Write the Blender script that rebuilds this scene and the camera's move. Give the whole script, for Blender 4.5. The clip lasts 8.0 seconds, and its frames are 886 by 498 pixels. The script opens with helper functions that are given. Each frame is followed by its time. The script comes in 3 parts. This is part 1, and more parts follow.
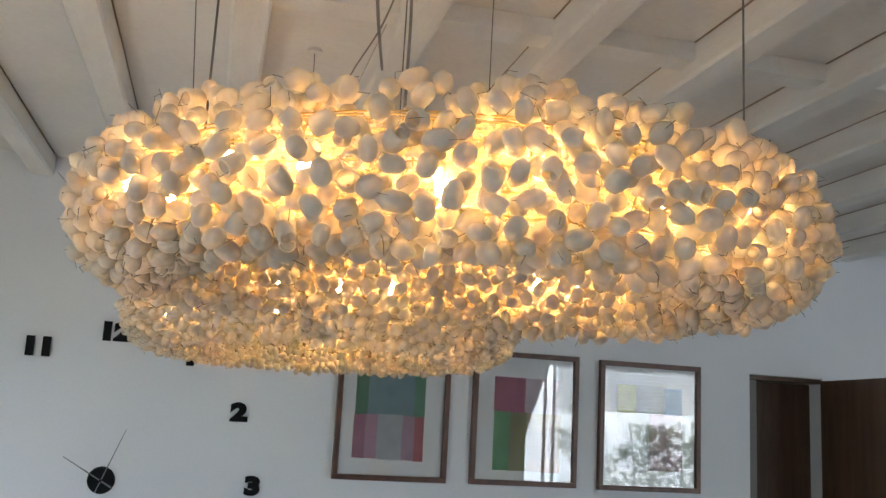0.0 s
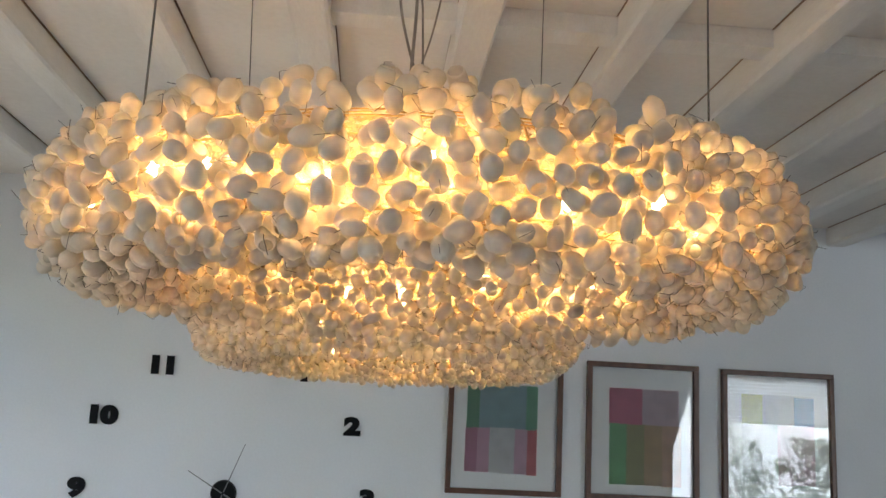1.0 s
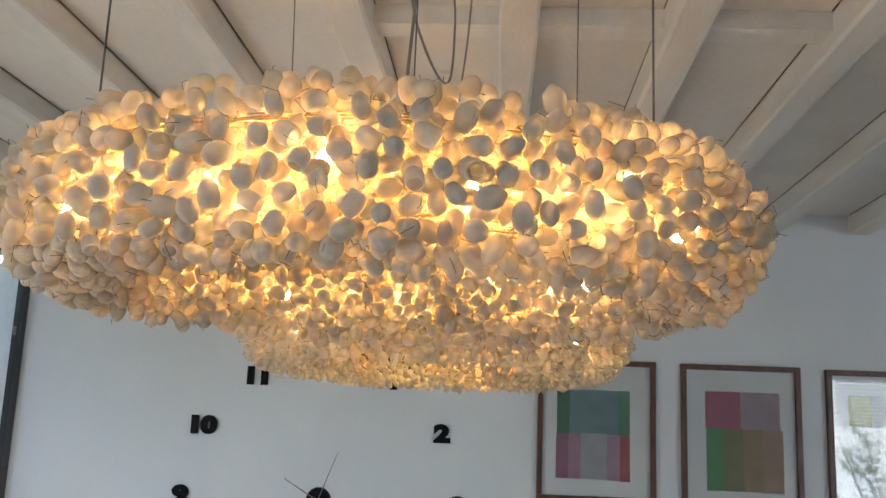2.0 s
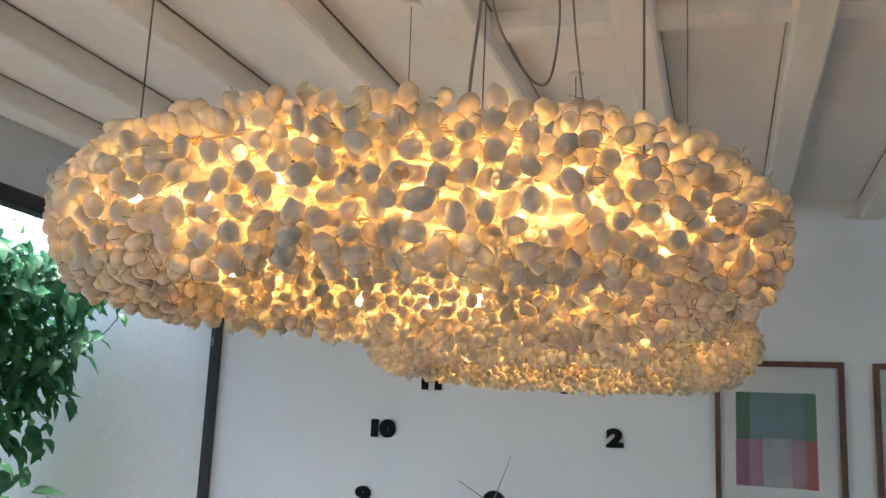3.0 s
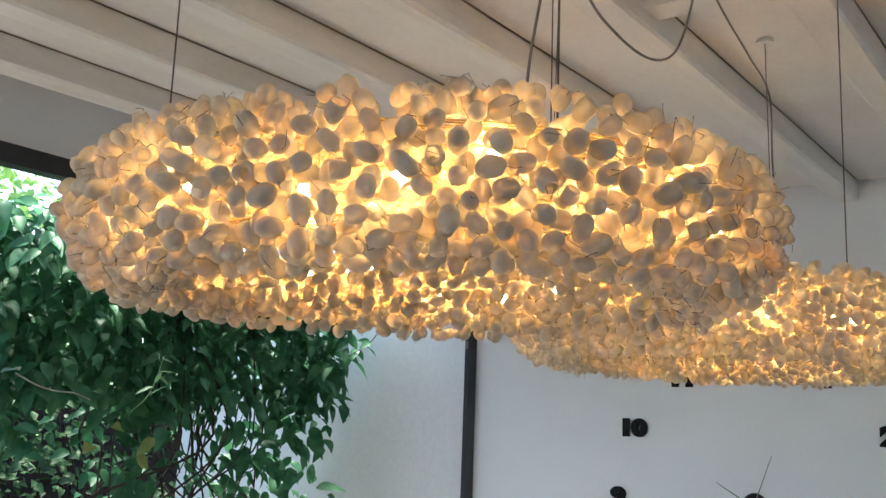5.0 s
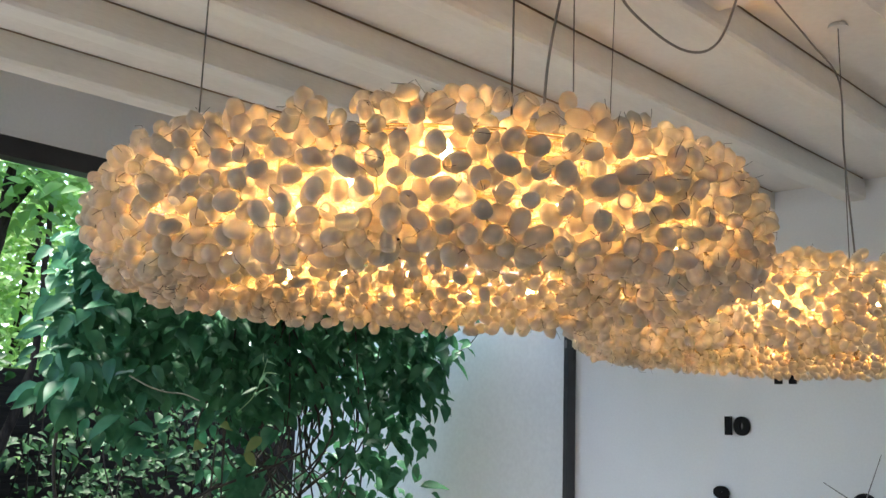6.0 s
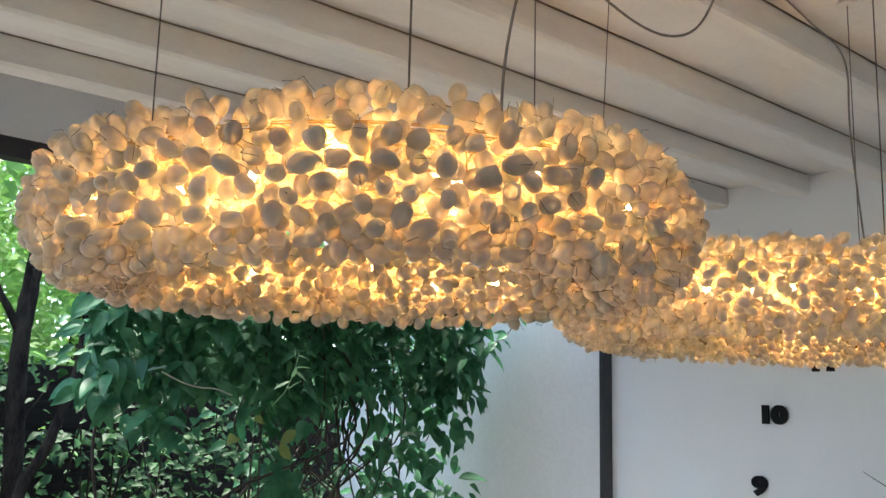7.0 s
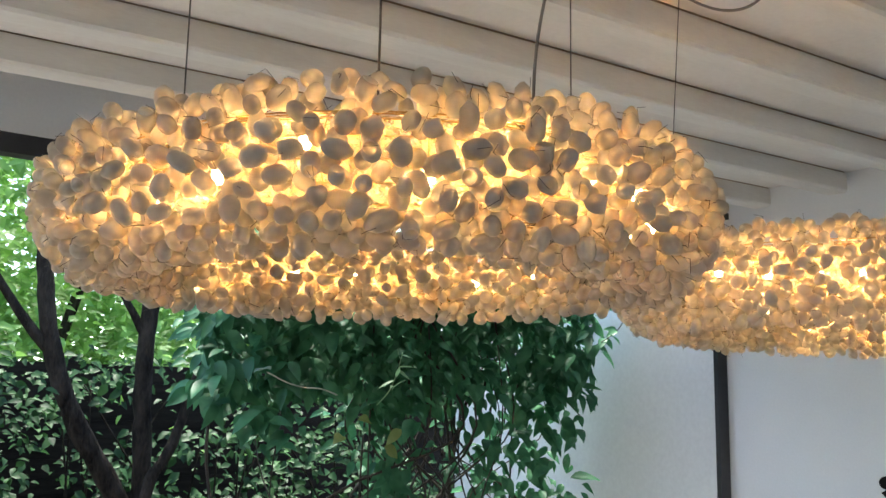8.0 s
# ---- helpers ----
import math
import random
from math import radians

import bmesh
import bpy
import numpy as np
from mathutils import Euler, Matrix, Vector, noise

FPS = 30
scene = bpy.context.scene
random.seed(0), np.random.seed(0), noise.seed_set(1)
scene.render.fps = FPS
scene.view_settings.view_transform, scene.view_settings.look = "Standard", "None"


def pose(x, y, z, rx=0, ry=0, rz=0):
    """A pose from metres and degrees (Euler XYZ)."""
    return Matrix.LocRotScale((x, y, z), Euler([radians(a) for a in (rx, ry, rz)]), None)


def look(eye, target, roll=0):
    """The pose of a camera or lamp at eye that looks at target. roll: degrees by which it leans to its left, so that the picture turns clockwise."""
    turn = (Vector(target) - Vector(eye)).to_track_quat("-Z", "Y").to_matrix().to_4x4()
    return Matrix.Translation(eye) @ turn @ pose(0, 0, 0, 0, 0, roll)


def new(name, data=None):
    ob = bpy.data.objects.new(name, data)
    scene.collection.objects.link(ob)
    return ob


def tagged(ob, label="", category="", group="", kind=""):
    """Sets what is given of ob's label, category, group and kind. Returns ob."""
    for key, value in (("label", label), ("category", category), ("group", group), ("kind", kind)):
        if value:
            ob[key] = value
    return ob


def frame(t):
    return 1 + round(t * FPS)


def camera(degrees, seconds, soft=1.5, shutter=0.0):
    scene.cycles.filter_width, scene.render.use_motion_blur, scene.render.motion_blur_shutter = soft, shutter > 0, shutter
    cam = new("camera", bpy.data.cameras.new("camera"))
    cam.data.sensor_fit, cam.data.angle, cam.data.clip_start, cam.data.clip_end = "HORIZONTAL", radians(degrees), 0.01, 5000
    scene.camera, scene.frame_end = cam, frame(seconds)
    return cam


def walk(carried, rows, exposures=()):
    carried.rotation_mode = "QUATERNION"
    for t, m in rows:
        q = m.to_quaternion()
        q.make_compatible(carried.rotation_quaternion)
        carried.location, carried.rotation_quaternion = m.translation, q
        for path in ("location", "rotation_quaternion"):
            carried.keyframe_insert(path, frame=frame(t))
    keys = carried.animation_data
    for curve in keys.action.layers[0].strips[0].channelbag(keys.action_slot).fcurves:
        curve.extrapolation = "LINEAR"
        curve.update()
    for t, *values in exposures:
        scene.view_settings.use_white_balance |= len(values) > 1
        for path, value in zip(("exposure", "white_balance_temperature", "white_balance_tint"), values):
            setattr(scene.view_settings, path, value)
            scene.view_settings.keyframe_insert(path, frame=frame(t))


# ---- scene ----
EXPOSURE = 2.72
cam = camera(50.24, 8.0)
# seconds, x, y, z, yaw, pitch, roll
ROWS = [
    (0.0, 0.000, 0.000, 1.700, -14.66, 10.62, -3.05),
    (0.5, 0.129, -0.008, 1.698, -10.56, 10.90, -2.93),
    (1.0, 0.232, -0.018, 1.698, -5.22, 11.09, -2.69),
    (1.5, 0.326, -0.029, 1.693, -1.58, 11.36, -2.47),
    (2.0, 0.432, -0.021, 1.697, 2.54, 11.27, -2.21),
    (2.2, 0.478, -0.007, 1.699, 4.78, 11.27, -2.07),
    (3.3, 0.734, -0.005, 1.697, 18.70, 10.92, -2.41),
    (3.5, 0.774, -0.002, 1.697, 20.05, 10.80, -2.21),
    (4.0, 0.855, 0.017, 1.698, 22.75, 10.53, -1.90),
    (4.5, 0.938, 0.089, 1.703, 28.31, 10.43, -1.85),
    (4.7, 0.975, 0.131, 1.704, 31.30, 10.41, -1.98),
    (5.8, 1.169, 0.219, 1.692, 41.66, 10.43, -1.97),
    (6.0, 1.195, 0.234, 1.691, 42.84, 10.30, -1.93),
    (6.5, 1.256, 0.269, 1.693, 44.38, 9.98, -1.62),
    (7.0, 1.314, 0.351, 1.698, 46.73, 9.69, -1.34),
    (7.5, 1.353, 0.436, 1.698, 50.41, 9.57, -1.18),
    (8.0, 1.386, 0.496, 1.699, 54.86, 9.46, -1.02),
]
walk(cam, [(t, pose(x, y, z, 90 + pitch, roll, yaw)) for t, x, y, z, yaw, pitch, roll in ROWS], [(0.0, EXPOSURE), (8.0, EXPOSURE)])

# ---- world, sun, window light, sky fill ----
world = bpy.data.worlds.new("world")
scene.world = world
world.use_nodes = True
wn = world.node_tree.nodes
sky = wn.new("ShaderNodeTexSky")
sky.sky_type = "NISHITA"
sky.sun_disc = False
sky.sun_elevation = radians(74)
sky.sun_rotation = radians(280)
sky.air_density, sky.dust_density, sky.ozone_density = 1.0, 1.2, 1.5
wn["Background"].inputs["Strength"].default_value = 0.135
world.node_tree.links.new(sky.outputs["Color"], wn["Background"].inputs["Color"])

sun_data = bpy.data.lights.new("sun", "SUN")
sun_data.energy, sun_data.angle, sun_data.color = 3.1, radians(12), (1.0, 0.95, 0.88)
sun = new("sun", sun_data)
sun.matrix_world = look((-2.8, 0.5, 10), (0, 0, 0))

wl = bpy.data.lights.new("window_light", "AREA")
wl.shape, wl.size, wl.size_y, wl.energy, wl.color = "RECTANGLE", 3.7, 2.3, 50, (0.79, 0.88, 1.0)
window_light = new("window_light", wl)
window_light.matrix_world = look((6.3, -4.6, 1.75), (6.3, 0, 1.75))

# area lamp added in the unseen end of the garden opening, as sky fill
gl = bpy.data.lights.new("garden_sky_fill", "AREA")
gl.shape, gl.size, gl.size_y, gl.energy, gl.color = "RECTANGLE", 3.5, 2.3, 2.8, (0.50, 0.70, 1.0)
garden_sky_fill = new("garden_sky_fill", gl)
garden_sky_fill.matrix_world = look((-2.12, -1.4, 1.32), (0, -1.4, 1.32))


# ---- materials ----
def mat(name):
    m = bpy.data.materials.new(name)
    m.use_nodes = True
    n = m.node_tree.nodes
    n.clear()
    return m, n, m.node_tree.links, n.new("ShaderNodeOutputMaterial")


def surface(name, dark, light, rough=0.6, scale=3.0, fine=60.0, bump=0.15, metal=0.0, spec=0.5, stretch=(1, 1, 1), depth=0.002):
    """A painted, wooden or metal surface: broad stains and fine grain, both in metres, with relief."""
    m, n, l, out = mat(name)
    b = n.new("ShaderNodeBsdfPrincipled")
    b.inputs["Roughness"].default_value = rough
    b.inputs["Metallic"].default_value = metal
    b.inputs["Specular IOR Level"].default_value = spec
    geo = n.new("ShaderNodeNewGeometry")
    mp = n.new("ShaderNodeMapping")
    mp.inputs["Scale"].default_value = stretch
    l.new(geo.outputs["Position"], mp.inputs["Vector"])
    broad, grain = n.new("ShaderNodeTexNoise"), n.new("ShaderNodeTexNoise")
    broad.inputs["Scale"].default_value, broad.inputs["Detail"].default_value = scale, 5
    grain.inputs["Scale"].default_value, grain.inputs["Detail"].default_value = fine, 6
    for t in (broad, grain):
        l.new(mp.outputs["Vector"], t.inputs["Vector"])
    add = n.new("ShaderNodeMath")
    add.operation = "MULTIPLY_ADD"
    add.inputs[1].default_value = 0.45
    l.new(grain.outputs["Fac"], add.inputs[0])
    l.new(broad.outputs["Fac"], add.inputs[2])
    ramp = n.new("ShaderNodeValToRGB")
    ramp.color_ramp.elements[0].position, ramp.color_ramp.elements[1].position = 0.5, 0.95
    ramp.color_ramp.elements[0].color, ramp.color_ramp.elements[1].color = (*dark, 1), (*light, 1)
    l.new(add.outputs[0], ramp.inputs["Fac"])
    l.new(ramp.outputs["Color"], b.inputs["Base Color"])
    bp = n.new("ShaderNodeBump")
    bp.inputs["Strength"].default_value, bp.inputs["Distance"].default_value = bump, depth
    l.new(add.outputs[0], bp.inputs["Height"])
    l.new(bp.outputs["Normal"], b.inputs["Normal"])
    l.new(b.outputs[0], out.inputs["Surface"])
    return m


def sheet(name, dark, light, through_share, rough=0.5, gloss=0.04, scale=60.0, weave=0.0):
    """A thin skin that lets light through: silk, leaves."""
    m, n, l, out = mat(name)
    geo = n.new("ShaderNodeNewGeometry")
    t = n.new("ShaderNodeTexNoise")
    t.inputs["Scale"].default_value, t.inputs["Detail"].default_value = scale, 2
    l.new(geo.outputs["Position"], t.inputs["Vector"])
    ramp = n.new("ShaderNodeValToRGB")
    ramp.color_ramp.elements[0].position, ramp.color_ramp.elements[1].position = 0.35, 0.65
    ramp.color_ramp.elements[0].color, ramp.color_ramp.elements[1].color = (*dark, 1), (*light, 1)
    l.new(t.outputs["Fac"], ramp.inputs["Fac"])
    df, tr, gl = n.new("ShaderNodeBsdfDiffuse"), n.new("ShaderNodeBsdfTranslucent"), n.new("ShaderNodeBsdfGlossy")
    gl.inputs["Roughness"].default_value = rough
    for s in (df, tr):
        l.new(ramp.outputs["Color"], s.inputs["Color"])
    if weave:
        fine = n.new("ShaderNodeTexNoise")
        fine.inputs["Scale"].default_value, fine.inputs["Detail"].default_value = 900, 3
        l.new(geo.outputs["Position"], fine.inputs["Vector"])
        bp = n.new("ShaderNodeBump")
        bp.inputs["Strength"].default_value, bp.inputs["Distance"].default_value = weave, 0.0006
        l.new(fine.outputs["Fac"], bp.inputs["Height"])
        for s in (df, tr):
            l.new(bp.outputs["Normal"], s.inputs["Normal"])
    a, c = n.new("ShaderNodeMixShader"), n.new("ShaderNodeMixShader")
    a.inputs[0].default_value, c.inputs[0].default_value = through_share, gloss
    l.new(df.outputs[0], a.inputs[1])
    l.new(tr.outputs[0], a.inputs[2])
    l.new(a.outputs[0], c.inputs[1])
    l.new(gl.outputs[0], c.inputs[2])
    l.new(c.outputs[0], out.inputs["Surface"])
    return m


def glowing(name, colour, strength):
    m, n, l, out = mat(name)
    e = n.new("ShaderNodeEmission")
    e.inputs["Color"].default_value, e.inputs["Strength"].default_value = (*colour, 1), strength
    l.new(e.outputs[0], out.inputs["Surface"])
    return m


def pane_glass(name):
    m, n, l, out = mat(name)
    tr, gl, mx, fr = n.new("ShaderNodeBsdfTransparent"), n.new("ShaderNodeBsdfGlossy"), n.new("ShaderNodeMixShader"), n.new("ShaderNodeFresnel")
    fr.inputs["IOR"].default_value = 1.5
    gl.inputs["Roughness"].default_value = 0.015
    l.new(fr.outputs[0], mx.inputs[0])
    l.new(tr.outputs[0], mx.inputs[1])
    l.new(gl.outputs[0], mx.inputs[2])
    l.new(mx.outputs[0], out.inputs["Surface"])
    return m


def gauze(name, colour, clear):
    """Fine woven wire: part open, part lit through."""
    m, n, l, out = mat(name)
    tp, tr, df = n.new("ShaderNodeBsdfTransparent"), n.new("ShaderNodeBsdfTranslucent"), n.new("ShaderNodeBsdfDiffuse")
    a, b, wv, geo = n.new("ShaderNodeMixShader"), n.new("ShaderNodeMixShader"), n.new("ShaderNodeTexNoise"), n.new("ShaderNodeNewGeometry")
    wv.inputs["Scale"].default_value = 160
    l.new(geo.outputs["Position"], wv.inputs["Vector"])
    share = n.new("ShaderNodeMapRange")
    share.inputs[1].default_value, share.inputs[2].default_value = 0.35, 0.65
    share.inputs[3].default_value, share.inputs[4].default_value = 1 - clear - 0.25, 1 - clear + 0.25
    l.new(wv.outputs["Fac"], share.inputs[0])
    for s in (tr, df):
        s.inputs["Color"].default_value = (*colour, 1)
    a.inputs[0].default_value = 0.4
    l.new(tr.outputs[0], a.inputs[1])
    l.new(df.outputs[0], a.inputs[2])
    l.new(share.outputs[0], b.inputs[0])
    l.new(tp.outputs[0], b.inputs[1])
    l.new(a.outputs[0], b.inputs[2])
    l.new(b.outputs[0], out.inputs["Surface"])
    return m


PLASTER = surface("plaster", (0.735, 0.75, 0.775), (0.82, 0.835, 0.86), 0.75, 1.1, 90, 0.25)
OUTER_PLASTER = surface("outer_plaster", (0.62, 0.63, 0.63), (0.76, 0.77, 0.77), 0.85, 0.9, 40, 0.4)
BEAM_PAINT = surface("beam_paint", (0.74, 0.71, 0.67), (0.86, 0.84, 0.80), 0.55, 2.0, 30, 0.35, stretch=(6, 1, 6), depth=0.003)
BOARD_PAINT = surface("board_paint", (0.72, 0.69, 0.65), (0.84, 0.81, 0.77), 0.65, 1.6, 45, 0.25)
VOID = surface("roof_void", (0.34, 0.24, 0.18), (0.46, 0.35, 0.27), 0.9)
STEEL = surface("black_steel", (0.012, 0.013, 0.016), (0.03, 0.032, 0.036), 0.45, 5, 200, 0.1)
FLOOR = surface("floor_tile", (0.25, 0.215, 0.18), (0.36, 0.32, 0.275), 0.4, 2, 40)
DOOR_WOOD = surface("door_wood", (0.055, 0.028, 0.015), (0.13, 0.068, 0.036), 0.4, 2.5, 25, 0.25, stretch=(8, 8, 0.7))
FRAME_WOOD = surface("frame_wood", (0.060, 0.024, 0.014), (0.15, 0.062, 0.036), 0.4, 8, 60, 0.3, stretch=(4, 4, 1))
MOUNT = surface("mount_card", (0.74, 0.74, 0.72), (0.80, 0.80, 0.79), 0.9, 4, 300, 0.05)
NUMERAL = surface("numeral_black", (0.006, 0.006, 0.007), (0.012, 0.012, 0.013), 0.75, 10, 200, 0.05, spec=0.15)
HAND = surface("hand_metal", (0.12, 0.12, 0.125), (0.17, 0.17, 0.175), 0.5, 10, 200, 0.05)
SILK = sheet("silk", (0.73, 0.66, 0.555), (0.86, 0.795, 0.695), 0.55, 0.6, 0.03, 55, 0.5)
WIRE = surface("stem_wire", (0.03, 0.024, 0.018), (0.07, 0.055, 0.04), 0.45, 20, 300, 0.0, metal=0.6)
BRASS = surface("brass_wire", (0.45, 0.30, 0.12), (0.62, 0.44, 0.2), 0.3, 20, 300, 0.0, metal=1.0)
CABLE = surface("steel_cable", (0.10, 0.09, 0.08), (0.18, 0.17, 0.16), 0.5, 20, 300, 0.0, metal=0.5)
FLEX = surface("grey_flex", (0.17, 0.155, 0.14), (0.26, 0.24, 0.22), 0.6, 20, 300, 0.0)
BULB = glowing("bulb_glow", (1.0, 0.635, 0.285), 48)
GAUZE = gauze("gold_gauze", (0.64, 0.49, 0.28), 0.62)
GLASS = pane_glass("glass")
VINE_LEAF = sheet("vine_leaf", (0.025, 0.112, 0.050), (0.070, 0.222, 0.100), 0.30, 0.45, 0.025, 9)
YELLOW_LEAF = sheet("yellowing_leaf", (0.16, 0.22, 0.05), (0.26, 0.30, 0.08), 0.35, 0.5, 0.05, 9)
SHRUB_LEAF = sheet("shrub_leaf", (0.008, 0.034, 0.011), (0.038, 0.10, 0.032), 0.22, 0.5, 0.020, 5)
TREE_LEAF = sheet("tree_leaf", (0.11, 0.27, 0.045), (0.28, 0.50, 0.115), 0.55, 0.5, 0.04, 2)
BARK = surface("bark", (0.007, 0.006, 0.005), (0.045, 0.036, 0.028), 0.95, 14, 70, 1.0, spec=0.05, stretch=(1, 1, 0.35), depth=0.03)
STEM = surface("vine_stem", (0.02, 0.016, 0.012), (0.05, 0.04, 0.03), 0.9, 9, 80, 0.4)
SOIL = surface("soil", (0.03, 0.028, 0.018), (0.08, 0.075, 0.05), 0.95, 1.5, 20, 0.8, depth=0.02)
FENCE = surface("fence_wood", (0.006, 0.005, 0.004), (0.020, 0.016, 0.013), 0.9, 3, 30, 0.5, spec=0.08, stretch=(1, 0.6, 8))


# ---- building helpers ----
def link(name, bm, material, parent=None, label=""):
    me = bpy.data.meshes.new(name)
    bm.to_mesh(me)
    bm.free()
    for m in material if isinstance(material, (list, tuple)) else [material]:
        me.materials.append(m)
    ob = new(name, me)
    ob.parent = parent
    if label:
        ob["label"] = label
    return ob


def part(name, bm, material, parent, label=""):
    return link(name, bm, material, parent, label)


def thing(name, label, category, group="", kind="", at=(0, 0, 0)):
    ob = new(name)
    ob.empty_display_size = 0.05
    ob.location = at
    return tagged(ob, label, category, group, kind)


def box(bm, lo, hi, bevel=0.0):
    lo, hi = Vector(lo), Vector(hi)
    m = Matrix.LocRotScale((lo + hi) / 2, None, hi - lo)
    vs = bmesh.ops.create_cube(bm, size=1, matrix=m)["verts"]
    if bevel:
        es = list({e for v in vs for e in v.link_edges})
        bmesh.ops.bevel(bm, geom=es, offset=bevel, segments=2, affect="EDGES", profile=0.6)
    return bm


def boxes(*spans, bevel=0.0):
    bm = bmesh.new()
    for lo, hi in spans:
        box(bm, lo, hi, bevel)
    return bm


def tube(bm, pts, radii, sides=8):
    """A round tube along points, with a radius at each."""
    pts = [Vector(p) for p in pts]
    rings, side = [], Vector((0.31, 0.87, 0.23))
    for i, p in enumerate(pts):
        d = (pts[min(i + 1, len(pts) - 1)] - pts[max(i - 1, 0)]).normalized()
        u = (side - d * side.dot(d)).normalized()
        v = d.cross(u)
        side = u
        r = radii[i] if isinstance(radii, (list, tuple)) else radii
        rings.append([bm.verts.new(p + r * (math.cos(a) * u + math.sin(a) * v)) for a in (2 * math.pi * k / sides for k in range(sides))])
    for a, b in zip(rings, rings[1:]):
        for k in range(sides):
            f = bm.faces.new((a[k], a[(k + 1) % sides], b[(k + 1) % sides], b[k]))
            f.smooth = True
    bm.faces.new(rings[0][::-1])
    bm.faces.new(rings[-1])
    return bm


def curve_pts(pts, n=10):
    """Points on a smooth curve through the given ones."""
    pts = [Vector(p) for p in pts]
    q = [2 * pts[0] - pts[1]] + pts + [2 * pts[-1] - pts[-2]]
    out = []
    for i in range(1, len(q) - 2):
        for k in range(n):
            t = k / n
            a, b, c, d = q[i - 1], q[i], q[i + 1], q[i + 2]
            out.append(0.5 * ((2 * b) + (c - a) * t + (2 * a - 5 * b + 4 * c - d) * t * t + (3 * b - a - 3 * c + d) * t ** 3))
    return out + [pts[-1]]


def structure(name, bm, material, label, category):
    return tagged(link(name, bm, material), label, category, kind="structure")


# ---- the room ----
X0, X1, Y0, Y1 = -2.0, 8.5, -3.4, 4.723
CEIL = 2.905

structure("ground", boxes(((-400, -400, -0.3), (400, 400, -0.08))), SOIL, "dark bare garden soil reaching to the horizon", "ground")
structure("floor", boxes(((X0 - 0.2, Y0 - 0.2, -0.079), (X1 + 0.2, Y1 + 0.2, 0.0))), FLOOR, "plain light brown tiled floor of the room", "floor")

# the wall with the clock, with a doorway
DX0, DX1, DTOP = 2.99, 3.46, 2.078
structure("wall_north", boxes(((X0 + 0.06, Y1, 0), (DX0, Y1 + 0.22, CEIL)), ((DX0, Y1, DTOP), (DX1, Y1 + 0.22, CEIL)), ((DX1, Y1, 0), (X1, Y1 + 0.22, CEIL))),
          PLASTER, "white plastered wall behind the clock and pictures", "wall")
structure("wall_east", boxes(((X1, Y0, 0), (X1 + 0.2, Y1 + 0.22, CEIL))), PLASTER, "white plastered side wall of the room", "wall")
WX0, WX1, WZ0, WZ1 = 4.5, 8.0, 0.6, 2.72
structure("wall_south", boxes(((X0, Y0 - 0.2, 0), (WX0, Y0, CEIL)), ((WX1, Y0 - 0.2, 0), (X1 + 0.2, Y0, CEIL)), ((WX0, Y0 - 0.2, 0), (WX1, Y0, WZ0)), ((WX0, Y0 - 0.2, WZ1), (WX1, Y0, CEIL))),
          PLASTER, "white plastered wall round a wide window", "wall")
OPEN_Y = -3.3
structure("wall_west", boxes(((X0 - 0.2, Y0 - 0.2, 0), (X0, OPEN_Y, CEIL)), ((X0 - 0.2, OPEN_Y, 2.585), (X0, Y1 + 0.22, CEIL))),
          PLASTER, "white plastered wall strip above the garden opening", "wall")
structure("garden_wall", boxes(((-4.48, Y1 + 0.02, -0.08), (X0 + 0.055, Y1 + 0.2, 2.5))), OUTER_PLASTER, "pale weathered rendered garden wall", "wall")

# black steel portal of the garden opening
portal = thing("steel_portal", "black steel door frame of the open garden side", "door frame", kind="structure")
part("lintel", boxes(((X0 - 0.05, OPEN_Y, 2.515), (X0 + 0.0255, Y1 - 0.03, 2.585)), bevel=0.004), STEEL, portal)
post = part("post", boxes(((X0 + 0.026, Y1 - 0.083, 0), (X0 + 0.056, Y1 - 0.003, 2.585)), bevel=0.004), STEEL, portal)
part("post", boxes(((X0 - 0.02, OPEN_Y + 0.002, 0), (X0 + 0.05, OPEN_Y + 0.07, 2.515)), bevel=0.004), STEEL, portal)
part("latch_plate", boxes(((X0 + 0.032, Y1 - 0.087, 2.12), (X0 + 0.048, Y1 - 0.081, 2.165)), bevel=0.002), HAND, post, "small bright metal latch plate")

# ceiling boards between the beams, with a narrow open joint along each beam; it falls a little towards the back of the room
PITCH, BEAM0, BEAM_W, BEAM_D = 0.4408, -1.634, 0.104, 0.098


def ceil_z(y):
    """Underside of the boards at y."""
    return 2.874 - 0.0134 * (Y1 - y)


def skew(y):
    """The beams run slightly askew to the walls."""
    return -0.0133 * (Y1 - y)


def slab(bm, xa, xb, lo, hi, ya=Y0, yb=Y1, turned=1.0):
    """A long slab under the ceiling, between two heights counted from the boards."""
    vs = [bm.verts.new((x + turned * skew(y), y, ceil_z(y) + z)) for y in (ya, yb) for x, z in ((xa, lo), (xb, lo), (xb, hi), (xa, hi))]
    for f in ((0, 1, 2, 3), (7, 6, 5, 4), (0, 4, 5, 1), (1, 5, 6, 2), (2, 6, 7, 3), (3, 7, 4, 0)):
        bm.faces.new([vs[i] for i in f])
    bmesh.ops.recalc_face_normals(bm, faces=bm.faces)
    return bm


